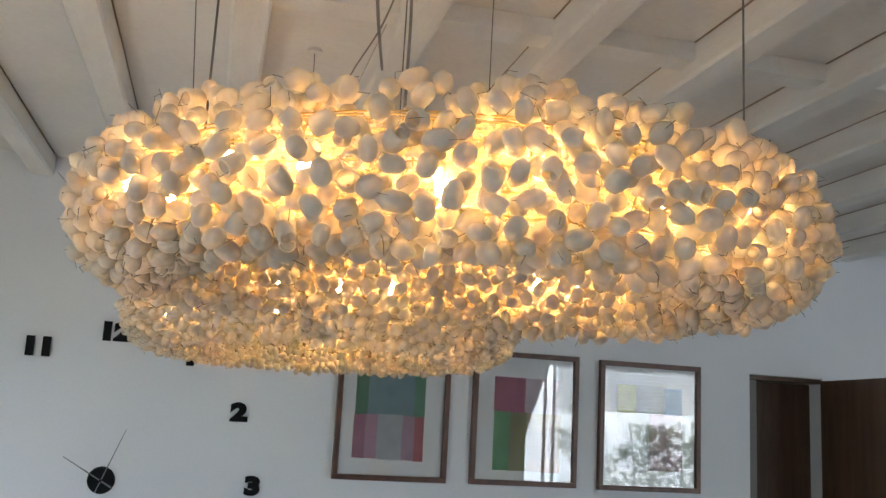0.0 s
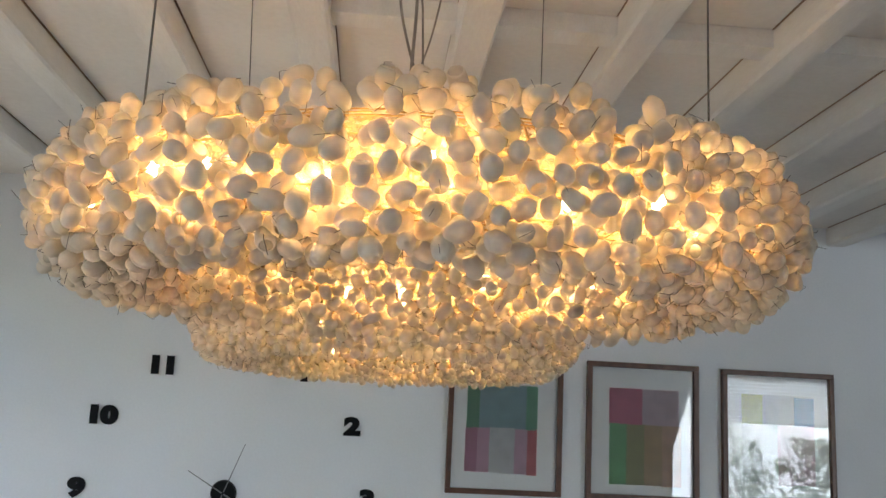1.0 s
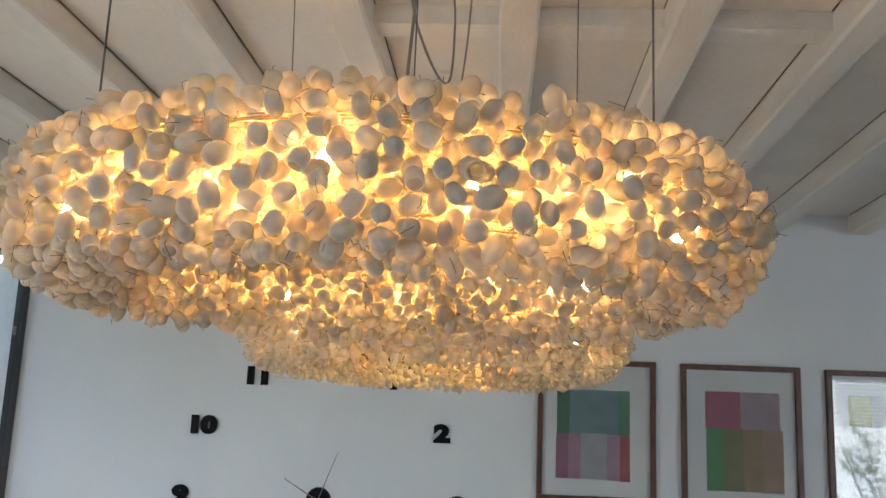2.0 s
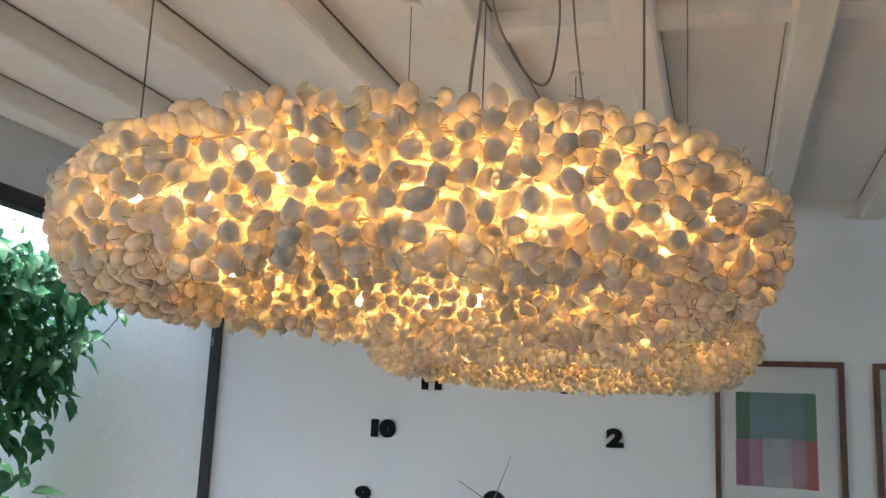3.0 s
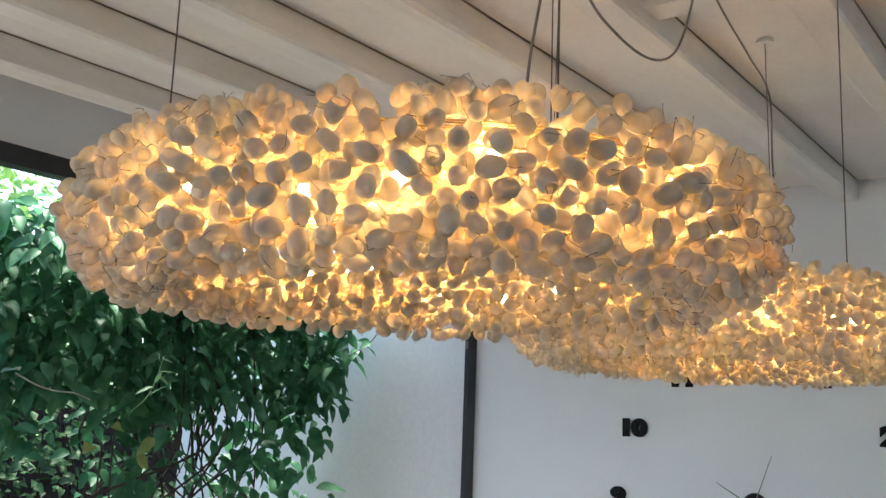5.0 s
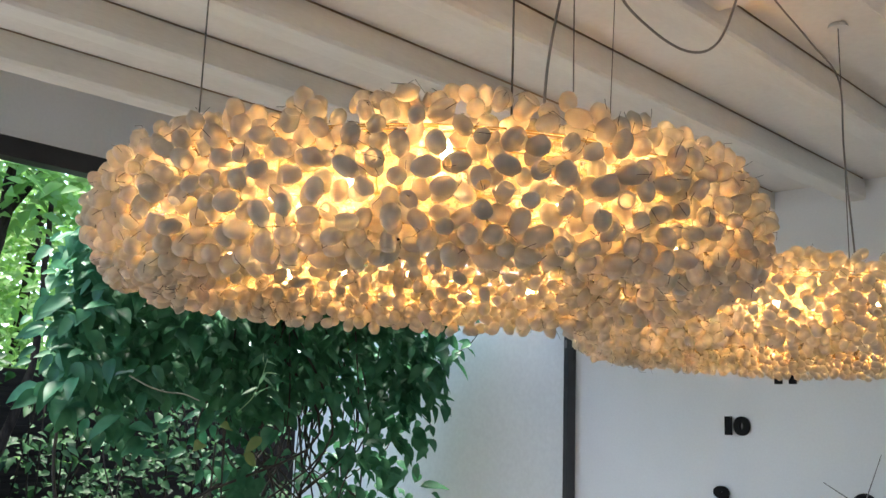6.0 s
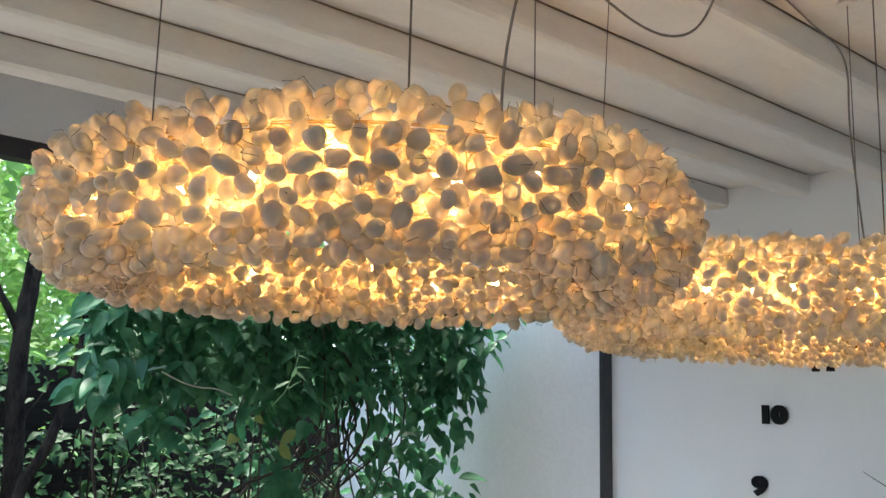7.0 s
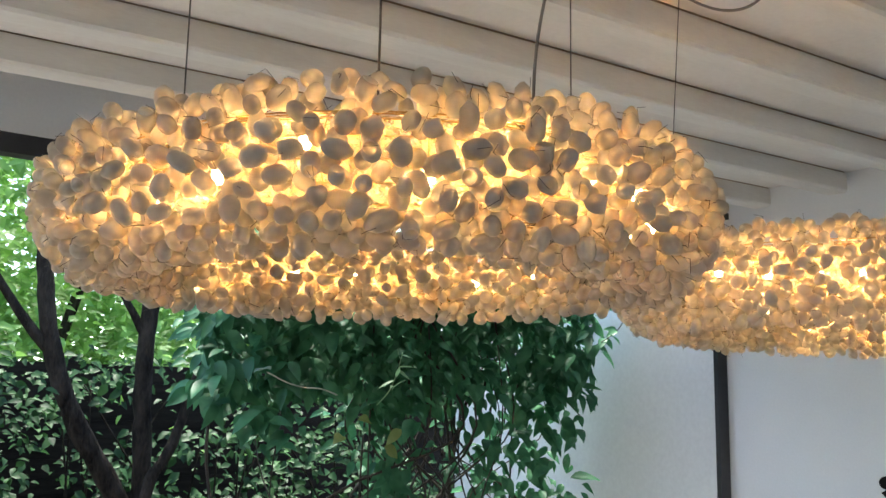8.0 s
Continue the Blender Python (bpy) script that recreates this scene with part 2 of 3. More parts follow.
beams = [BEAM0 + PITCH * n - BEAM_W / 2 for n in range(23)]
HALF = BEAM_W / 2
bm = bmesh.new()
edges = [X0 + 0.11] + [e for n, b in enumerate(beams) for e in (b - HALF - (0.0030 if n > 5 else 0.0003), b + HALF + (0.0034 if n < 5 else 0.0003))] + [X1 + 0.1]
slab(bm, X0 - 0.01, X0 + 0.11, 0, 0.007, turned=0)
for a, b in zip(edges[::2], edges[1::2]):
    slab(bm, a, b, 0, 0.007)
structure("ceiling", bm, BOARD_PAINT, "cream painted board ceiling between beams", "ceiling")
bm = slab(bmesh.new(), X0 - 0.2, X1 + 0.2, 0.024, 0.2, Y0 - 0.2, Y1 + 0.22, 0)
for b in beams:
    slab(bm, b - HALF + 0.010, b + HALF - 0.010, -0.006, 0.020)
structure("roof_void", bm, VOID, "dark roof space above the boards", "roof")

for b in beams:
    bm = bmesh.new()
    n = 40
    prof = [(-HALF, -0.004), (-HALF, 0.009 - BEAM_D), (0.009 - HALF, -BEAM_D), (HALF - 0.009, -BEAM_D), (HALF, 0.009 - BEAM_D), (HALF, -0.004)]
    rings = []
    for i in range(n + 1):
        y = Y0 + (Y1 - Y0) * i / n
        wob = [0.0032 * noise.noise(Vector((b * 7, y * 1.7, k * 3.1))) + 0.0012 * noise.noise(Vector((b * 3, y * 6.0, k * 5.3))) for k in range(6)]
        rings.append([bm.verts.new((b + x + skew(y) + wob[k], y, ceil_z(y) + z + (wob[k] if 0 < k < 5 else 0))) for k, (x, z) in enumerate(prof)])
    for r, s in zip(rings, rings[1:]):
        for k in range(6):
            bm.faces.new((r[k], r[(k + 1) % 6], s[(k + 1) % 6], s[k]))
    bm.faces.new(rings[0][::-1])
    bm.faces.new(rings[-1])
    bmesh.ops.recalc_face_normals(bm, faces=bm.faces)
    structure("ceiling_beam", bm, BEAM_PAINT, "white painted timber ceiling beam, slightly uneven", "beam")

for n in range(4, 9):
    a = BEAM0 + PITCH * n
    structure("ceiling_noggin", slab(bmesh.new(), a - 0.003, a + PITCH - BEAM_W + 0.003, -0.055, -0.001, 2.35, 2.44), BEAM_PAINT,
              "short white timber block between two ceiling beams", "beam")

# doorway and its open leaf
frame_ob = thing("door_1", "dark brown wooden door standing open from its doorway", "door", kind="structure")
part("jamb", boxes(((DX0 + 0.002, Y1 + 0.01, 0), (DX0 + 0.05, Y1 + 0.2, DTOP - 0.03)), bevel=0.003), surface("jamb_grey", (0.16, 0.15, 0.145), (0.22, 0.21, 0.20), 0.6), frame_ob, "grey painted jamb")
part("head", boxes(((DX0 + 0.002, Y1 + 0.01, DTOP - 0.028), (DX1 - 0.002, Y1 + 0.2, DTOP - 0.002)), bevel=0.003), DOOR_WOOD, frame_ob)
part("inner_panel", boxes(((DX0 + 0.052, Y1 + 0.12, 0), (DX1 - 0.002, Y1 + 0.16, DTOP - 0.03)), bevel=0.003), DOOR_WOOD, frame_ob, "dark wooden panel inside the doorway")
leaf = part("leaf", boxes(((DX1 - 0.02, Y1 - 0.82, 0.02), (DX1 + 0.02, Y1 - 0.004, DTOP - 0.012)), bevel=0.003), DOOR_WOOD, frame_ob)
part("stile", boxes(((DX1 - 0.026, Y1 - 0.82, 0.02), (DX1 - 0.021, Y1 - 0.40, DTOP - 0.012)), bevel=0.001), DOOR_WOOD, leaf)

cloth_white = surface("curtain_cloth", (0.5, 0.5, 0.49), (0.62, 0.62, 0.6), 0.95, 3, 400, 0.3)
LOUVRE = surface("louvre_grey", (0.24, 0.24, 0.24), (0.34, 0.34, 0.34), 0.6)
# window behind the camera: frame, bars, louvres
win = thing("window_1", "wide brown wooden window with bars and grey louvres", "window", kind="structure")
part("window_frame", boxes(((WX0, Y0 - 0.14, WZ0), (WX0 + 0.07, Y0 - 0.06, WZ1)), ((WX1 - 0.07, Y0 - 0.14, WZ0), (WX1, Y0 - 0.06, WZ1)), ((WX0 + 0.07, Y0 - 0.14, WZ0), (WX1 - 0.07, Y0 - 0.06, WZ0 + 0.07)),
                           ((WX0 + 0.07, Y0 - 0.14, WZ1 - 0.07), (WX1 - 0.07, Y0 - 0.06, WZ1))), FRAME_WOOD, win)
for x in (4.86, 5.0):
    part("mullion", boxes(((x - 0.014, Y0 - 0.13, WZ0 + 0.07), (x + 0.014, Y0 - 0.07, WZ1 - 0.07))), BEAM_PAINT, win)
for z in (1.38, 1.74, 2.16):
    part("bar", boxes(((WX0 + 0.07, Y0 - 0.115, z - 0.009), (4.986, Y0 - 0.085, z + 0.009))), BEAM_PAINT, win)
for i in range(13):
    z = 2.06 + i * 0.047
    lb = boxes(((5.03, Y0 - 0.004, -0.015), (WX1 - 0.08, Y0 + 0.004, 0.015)), bevel=0.002)
    lb.transform(pose(0, Y0 - 0.04, z, -14, 0, 0) @ pose(0, -Y0, 0))
    part("louvre", lb, LOUVRE, win, "grey slatted louvre")
curtain = bmesh.new()
cols = []
for i in range(25):
    u = i / 24
    x = 4.40 + 0.62 * u
    low = 1.5 + (2.72 - 1.5) * max(0, (x - 4.5) / 0.5)
    cols.append([curtain.verts.new((x - 0.12 * (1 - v) * u, Y0 + 0.05 + 0.018 * math.sin(u * 24 + v), 2.78 + (min(low, 2.74) - 2.78) * (1 - v))) for v in (0, 0.5, 1)])
for p, q in zip(cols, cols[1:]):
    for k in (0, 1):
        curtain.faces.new((p[k], q[k], q[k + 1], p[k + 1])).smooth = True
bmesh.ops.solidify(curtain, geom=curtain.faces[:], thickness=0.0015)
curtain = link("curtain", curtain, cloth_white)
tagged(curtain, "pale cloth curtain drawn aside at the window", "curtain")

# ---- clock ----
HUB = Vector((-0.377, Y1, 1.372))
CLOCK_R = 0.685
clock = thing("wall_clock", "large wall clock with separate black numerals", "clock", at=(0, 0, 0))


def numeral(text, size):
    cu = bpy.data.curves.new("numeral", "FONT")
    cu.body, cu.size, cu.align_x, cu.align_y = text, size, "CENTER", "CENTER"
    cu.extrude, cu.offset, cu.bevel_depth, cu.resolution_u = 0.006, 0.0075, 0.0008, 6
    cu.space_character = 0.98
    tmp = new("numeral_source", cu)
    bpy.context.view_layer.update()
    me = bpy.data.meshes.new_from_object(tmp.evaluated_get(bpy.context.evaluated_depsgraph_get()))
    bpy.data.objects.remove(tmp)
    co = np.array([v.co for v in me.vertices])
    mid = (co.max(0) + co.min(0)) / 2
    me.transform(Matrix.Diagonal((1.32, 1, 1, 1)) @ Matrix.Translation((-mid[0], -mid[1], 0)))
    me.materials.clear()
    me.materials.append(NUMERAL)
    return me


for hour in (9, 10, 11, 12, 1, 2, 3):
    a = radians(90 - 30 * hour)
    ob = new("numeral", numeral(str(hour), 0.110))
    ob.parent = clock
    ob.matrix_basis = Matrix.Translation(HUB + Vector((CLOCK_R * math.cos(a), -0.012, CLOCK_R * math.sin(a)))) @ pose(0, 0, 0, 90)
hub_bm = bmesh.new()
bmesh.ops.create_cone(hub_bm, cap_ends=True, segments=48, radius1=0.062, radius2=0.056, depth=0.022, matrix=Matrix.Translation(HUB + Vector((0, -0.0115, 0))) @ pose(0, 0, 0, 90))
bmesh.ops.create_cone(hub_bm, cap_ends=True, segments=20, radius1=0.007, radius2=0.006, depth=0.016, matrix=Matrix.Translation(HUB + Vector((0, -0.030, 0))) @ pose(0, 0, 0, 90))
part("hub", hub_bm, NUMERAL, clock)
for tip, tail, y, w in (((0.088, 0.235), (-0.02, -0.055), -0.027, 0.0032), ((-0.172, 0.100), (0.05, -0.03), -0.032, 0.004)):
    hb = bmesh.new()
    d = Vector((tip[0] - tail[0], 0, tip[1] - tail[1])).normalized()
    s = Vector((d.z, 0, -d.x))
    a, b = HUB + Vector((tail[0], y, tail[1])), HUB + Vector((tip[0], y, tip[1]))
    vs = [hb.verts.new(p + k) for k in (Vector((0, -0.001, 0)), Vector((0, 0.001, 0))) for p in (a + s * w, b + s * w * 0.35, b - s * w * 0.35, a - s * w)]
    hb.faces.new(vs[:4]), hb.faces.new(vs[4:][::-1])
    for i in range(4):
        hb.faces.new((vs[i], vs[i + 4], vs[(i + 1) % 4 + 4], vs[(i + 1) % 4]))
    bmesh.ops.recalc_face_normals(hb, faces=hb.faces)
    part("hand", hb, HAND, clock, "thin grey metal hand")


# ---- framed pictures ----
def cloth(name, c):
    # blend towards white: paints the glass's reflected veil into the cloth colour
    c = tuple(0.8 * v + 0.14 for v in c)
    dark = tuple(v * 0.84 for v in c)
    return surface(name, dark, c, 0.95, 14, 500, 0.4, spec=0.1, depth=0.0006)


def picture(x0, x1, z0, z1, patches, label):
    ob = thing("framed_picture", label, "picture", "pictures on the clock wall")
    y, w = Y1 - 0.002, 0.026
    spans = {"top_rail": ((x0, z1 - w), (x1, z1)), "bottom_rail": ((x0, z0), (x1, z0 + w)), "side_rail": ((x0, z0 + w), (x0 + w, z1 - w))}
    for nm, (lo, hi) in spans.items():
        part(nm, boxes(((lo[0], y - 0.034, lo[1]), (hi[0], y, hi[1])), bevel=0.003), FRAME_WOOD, ob)
    part("side_rail", boxes(((x1 - w, y - 0.034, z0 + w), (x1, y, z1 - w)), bevel=0.003), FRAME_WOOD, ob)
    part("mount", boxes(((x0 + w, y - 0.008, z0 + w), (x1 - w, y - 0.002, z1 - w))), MOUNT, ob, "white card mount")
    W, H = x1 - x0, z1 - z0
    for nm, c, a, b, lo, hi, lift in patches:
        pb = bmesh.new()
        nx, nz = 5, 5
        grid = [[pb.verts.new((x0 + W * (a + (b - a) * i / nx) + 0.0022 * noise.noise(Vector((i * 1.3 + x0 * 9, j * 1.7, a * 20))),
                               y - 0.0085 - lift - 0.0012 * abs(noise.noise(Vector((i * 0.9, j * 0.8, b * 9 + x0)))),
                               z1 - H * (lo + (hi - lo) * j / nz) + 0.0022 * noise.noise(Vector((j * 1.1, i * 1.9, hi * 17 + x0))))) for i in range(nx + 1)] for j in range(nz + 1)]
        for j in range(nz):
            for i in range(nx):
                pb.faces.new((grid[j][i], grid[j + 1][i], grid[j + 1][i + 1], grid[j][i + 1]))
        bmesh.ops.solidify(pb, geom=pb.faces[:], thickness=0.0006)
        part("patch", pb, cloth(nm, c), ob, nm.replace("_", " ") + " cloth patch")
    pane = part("glass_pane", boxes(((x0 + w, y - 0.024, z0 + w), (x1 - w, y - 0.0215, z1 - w))), GLASS, ob, "clear reflecting glass")
    pane.visible_shadow = False
    return ob


L1, L2 = 0.0008, 0.0016
picture(0.683, 1.257, 1.420, 2.100, [
    ("leaf_green", (0.141, 0.414, 0.212), 0.165, 0.275, 0.215, 0.535, L1), ("slate_teal", (0.385, 0.615, 0.644), 0.27, 0.69, 0.215, 0.53, 0), ("mid_green", (0.241, 0.615, 0.385), 0.685, 0.785, 0.215, 0.535, L1),
    ("plum_pink", (0.701, 0.270, 0.414), 0.16, 0.265, 0.53, 0.845, L1), ("rose_pink", (0.880, 0.500, 0.644), 0.26, 0.375, 0.53, 0.845, 0), ("pale_grey", (0.880, 0.880, 0.880), 0.37, 0.59, 0.525, 0.85, L1),
    ("soft_pink", (0.880, 0.571, 0.701), 0.585, 0.705, 0.53, 0.85, 0), ("coral_red", (0.880, 0.241, 0.256), 0.70, 0.785, 0.53, 0.855, L1)],
    "brown wooden frame with green and pink patchwork")
picture(1.380, 1.956, 1.421, 2.098, [
    ("rose_red", (0.880, 0.284, 0.414), 0.205, 0.50, 0.19, 0.455, L1), ("pale_rose", (0.880, 0.701, 0.744), 0.495, 0.83, 0.19, 0.455, 0), ("grass_green", (0.270, 0.673, 0.299), 0.21, 0.36, 0.45, 0.89, L1),
    ("olive", (0.529, 0.529, 0.241), 0.35, 0.53, 0.45, 0.89, 0), ("tan", (0.759, 0.558, 0.312), 0.52, 0.68, 0.455, 0.89, L1), ("salmon", (0.880, 0.615, 0.443), 0.67, 0.85, 0.455, 0.895, 0)],
    "brown wooden frame with rose and green patchwork")
picture(2.079, 2.670, 1.418, 2.093, [
    ("lime_yellow", (0.816, 0.845, 0.241), 0.18, 0.37, 0.18, 0.40, L1), ("dove_grey", (0.759, 0.759, 0.774), 0.365, 0.66, 0.18, 0.40, 0), ("steel_blue", (0.212, 0.414, 0.701), 0.65, 0.83, 0.19, 0.40, L1),
    ("ash_grey", (0.816, 0.816, 0.845), 0.18, 0.50, 0.395, 0.84, L1), ("dusty_pink", (0.880, 0.529, 0.615), 0.495, 0.83, 0.395, 0.84, 0)],
    "brown wooden frame with yellow, blue and pink patchwork")


# ---- cocoon lamps ----
def cocoon_mesh(seed, segs=12, cut=0.62, closed=False, wire=True):
    """One silk cocoon along +z, cut open at the top, about 20 x 16 mm, with its bent stem wire."""
    r = random.Random(seed)
    bm = bmesh.new()
    half, wide = 0.0130 * r.uniform(0.9, 1.1), 0.0091 * r.uniform(0.93, 1.07)
    waist = r.uniform(0.0, 0.05)
    top = 0.97 if closed else cut * r.uniform(0.85, 1.2)
    lv = [-0.99, -0.88, -0.6, -0.2, 0.2, min(0.5, top - 0.12), top]
    rings = []
    for u in lv:
        rad = wide * (1 - abs(u) ** 2.4) ** 0.5 * (1 - waist * math.exp(-(u / 0.3) ** 2))
        ring = []
        for k in range(segs):
            a = 2 * math.pi * k / segs
            p = Vector((rad * math.cos(a), rad * math.sin(a), half * u))
            p *= 1 + 0.03 * noise.noise(p * 140 + Vector((seed, 0, 0)))
            ring.append(bm.verts.new(p))
        rings.append(ring)
    if not closed:
        ring = []
        for v in rings[-1]:
            c = Vector((0, 0, v.co.z - 0.0003))
            ring.append(bm.verts.new(c + (v.co - c) * 0.9))
        rings.append(ring)
    for a, b in zip(rings, rings[1:]):
        for k in range(segs):
            f = bm.faces.new((a[k], a[(k + 1) % segs], b[(k + 1) % segs], b[k]))
            f.smooth = True
    bm.faces.new(rings[0][::-1]).smooth = True
    if closed:
        bm.faces.new(rings[-1])
    if wire:
        a = r.uniform(0, 6.3)
        d = Vector((math.cos(a), math.sin(a), 0))
        tip = half * r.uniform(0.95, 1.4)
        start = len(bm.faces)
        tube(bm, [Vector((0, 0, -half * 0.9)), Vector((0, 0, half * 0.3)) - d * wide * 0.9, Vector((0, 0, half * 0.9)) - d * wide * r.uniform(0.4, 1.1), Vector((0, 0, tip)) - d * wide * r.uniform(-0.8, 1.9)], 0.0003, 3)
        bm.faces.ensure_lookup_table()
        for f in bm.faces[start:]:
            f.material_index = 1
    me = bpy.data.meshes.new("cocoon")
    bm.to_mesh(me)
    bm.free()
    me.materials.append(SILK)
    me.materials.append(WIRE)
    return me


COCOONS = [cocoon_mesh(i, closed=(i % 3 != 0), wire=(i % 5 not in (1, 3))) for i in range(12)]


def ring_points(cx, cy, z0, A, B, turn, w, h, count, spacing, layer, seed):
    """Places on a ring-shaped tube, no two nearer than spacing: (place, outward direction, angle round the ring, angle round the tube)."""
    r, out, cells = random.Random(seed), [], {}
    ct, st = math.cos(turn), math.sin(turn)
    for _ in range(count):
        th, ph = r.uniform(0, 2 * math.pi), r.uniform(0, 2 * math.pi)
        lx, ly = A * math.cos(th), B * math.sin(th)
        nx, ny = math.cos(th) / A, math.sin(th) / B
        q = math.hypot(nx, ny)
        nx, ny = nx / q, ny / q
        k = layer + r.uniform(-0.005, 0.005) + 0.007 * noise.noise(Vector((lx * 9, ly * 9, ph * 1.5 + seed)))
        ox, oz = (w + k) * math.cos(ph), (h + k) * math.sin(ph)
        px, py = lx + ox * nx, ly + ox * ny
        p = Vector((cx + ct * px - st * py, cy + st * px + ct * py, z0 + oz))
        n = Vector((ct * nx - st * ny, st * nx + ct * ny, 0)) * math.cos(ph) + Vector((0, 0, math.sin(ph)))
        key = (int(p.x // spacing), int(p.y // spacing), int(p.z // spacing))
        if any((p - o).length < spacing for i in (-1, 0, 1) for j in (-1, 0, 1) for m in (-1, 0, 1) for o in cells.get((key[0] + i, key[1] + j, key[2] + m), ())):
            continue
        cells.setdefault(key, []).append(p)
        out.append((p, n, th, ph))
    return out


def cocoon_turn(n, r, wild):
    """A turn that sets the cocoon's axis roughly outward, tumbled by wild."""
    d = (n * 0.5 + Vector((r.gauss(0, wild), r.gauss(0, wild), r.gauss(0, wild)))).normalized()
    if r.random() < 0.3:
        d = -d
    return d.to_track_quat("Z", "Y").to_matrix().to_4x4() @ pose(0, 0, 0, 0, 0, r.uniform(0, 360))


ARR = []
for me in COCOONS:
    co = np.empty(len(me.vertices) * 3)
    me.vertices.foreach_get("co", co)
    ARR.append((co.reshape(-1, 3), [tuple(p.vertices) for p in me.polygons], [p.material_index for p in me.polygons]))


def joined_cocoons(places, parent, material):
    """Many cocoons in one mesh."""
    verts, faces, mats, base = [], [], [], 0
    for k, m in places:
        co, fs, mi = ARR[k]
        mm = np.array(m)
        verts.append(co @ mm[:3, :3].T + mm[:3, 3])
        faces += [tuple(i + base for i in f) for f in fs]
        mats += mi
        base += len(co)
    me = bpy.data.meshes.new("cocoon_mass")
    me.from_pydata(np.concatenate(verts).tolist(), [], faces)
    me.polygons.foreach_set("material_index", mats)
    me.polygons.foreach_set("use_smooth", [True] * len(faces))
    me.materials.append(SILK)
    me.materials.append(WIRE)
    ob = new("cocoon_mass", me)
    ob.parent = parent
    return tagged(ob, "dense layers of white silk cocoons", kind="stuff")


def cocoon_lamp(label, cx, cy, z0, A, B, turn, w, h, wires, bulbs, near, seed):
    lamp = thing("cocoon_lamp", label, "hanging lamp", "cocoon ring lamps")
    r = random.Random(seed)
    ct, st = math.cos(turn), math.sin(turn)

    def at(th, ox, oz):
        lx, ly = A * math.cos(th), B * math.sin(th)
        nx, ny = math.cos(th) / A, math.sin(th) / B
        q = math.hypot(nx, ny)
        px, py = lx + ox * nx / q, ly + ox * ny / q
        return Vector((cx + ct * px - st * py, cy + st * px + ct * py, z0 + oz))

    # wire frame: hoops along the ring and ribs round the tube
    for k in range(14):
        a = 2 * math.pi * k / 14 + 0.3
        fb = tube(bmesh.new(), [at(2 * math.pi * i / 72, (0.64 + 0.02 * math.sin(3 * k)) * w * math.cos(a), (0.64 + 0.02 * math.sin(3 * k)) * h * math.sin(a)) for i in range(73)], 0.0009, 5)
        part("hoop", fb, BRASS, lamp, "thin brass hoop")
    for i in range(26):
        th = 2 * math.pi * i / 26
        fb = tube(bmesh.new(), [at(th, 0.62 * w * math.cos(2 * math.pi * k / 16), 0.62 * h * math.sin(2 * math.pi * k / 16)) for k in range(17)], 0.0010, 4)
        part("rib", fb, BRASS, lamp, "thin brass rib")
    # fine golden gauze inside the frame, which spreads the light
    gb = bmesh.new()
    grid = [[gb.verts.new(at(2 * math.pi * i / 96, 0.58 * w * math.cos(2 * math.pi * k / 14), 0.58 * h * math.sin(2 * math.pi * k / 14))) for k in range(14)] for i in range(96)]
    for i in range(96):
        for k in range(14):
            gb.faces.new((grid[i][k], grid[(i + 1) % 96][k], grid[(i + 1) % 96][(k + 1) % 14], grid[i][(k + 1) % 14])).smooth = True
    part("gauze", gb, GAUZE, lamp, "fine golden wire gauze")
    for i in range(bulbs):
        th = 2 * math.pi * (i + 0.3 * r.random()) / bulbs
        p = at(th, r.uniform(-0.2, 0.2) * w, r.uniform(-0.25, 0.35) * h)
        bb = bmesh.new()
        bmesh.ops.create_uvsphere(bb, u_segments=10, v_segments=7, radius=0.0062, matrix=Matrix.Translation(p) @ Matrix.Diagonal((1, 1, 1.7, 1)))
        bulb = part("bulb", bb, BULB, lamp, "small glowing warm bulb")
        sb = bmesh.new()
        bmesh.ops.create_cone(sb, cap_ends=True, segments=10, radius1=0.005, radius2=0.0045, depth=0.014, matrix=Matrix.Translation(p + Vector((0, 0, 0.0185))))
        part("socket", sb, FLEX, bulb, "pale bulb socket")
    # cocoons: an outer and an inner layer
    places = []
    for layer, spacing, count, wild in ((-0.001, 0.0230, 30000, 0.7), (-0.020, 0.0178, 24000, 0.9)):
        for p, n, th, ph in ring_points(cx, cy, z0, A, B, turn, w, h, count, spacing, layer, seed + int(layer * 1000)):
            # thinner on the upper side, where the light escapes to the ceiling
            if math.sin(ph) > (0.82 if layer > -0.01 else 0.5) and r.random() < (0.35 if layer > -0.01 else 0.65):
                continue
            s = r.uniform(0.9, 1.12)
            places.append((p, r.randrange(len(COCOONS)), Matrix.Translation(p) @ cocoon_turn(n, r, wild) @ Matrix.Diagonal((s, s, s * r.uniform(0.92, 1.1), 1)), layer))
    front = sorted((i for i in range(len(places)) if places[i][3] > -0.01), key=lambda i: (places[i][0] - Vector(near)).length)[:300]
    chosen = set(front)
    for i in front:
        p, k, m, _ = places[i]
        ob = new("cocoon", COCOONS[k])
        ob.parent = lamp
        ob.matrix_basis = m
    joined_cocoons([(k, m) for i, (p, k, m, _) in enumerate(places) if i not in chosen], lamp, SILK)
    # suspension: steel cables up to ceiling cups
    for (x, y), (tx, ty, tz) in wires:
        part("suspension_cable", tube(bmesh.new(), [(x, y, z0 + 0.2 * h), (tx, ty, tz)], 0.0013, 6), CABLE, lamp, "thin dark steel suspension cable")
        cb = bmesh.new()
        bmesh.ops.create_cone(cb, cap_ends=True, segments=24, radius1=0.030, radius2=0.022, depth=0.016, matrix=Matrix.Translation((tx, ty, tz - 0.007)))
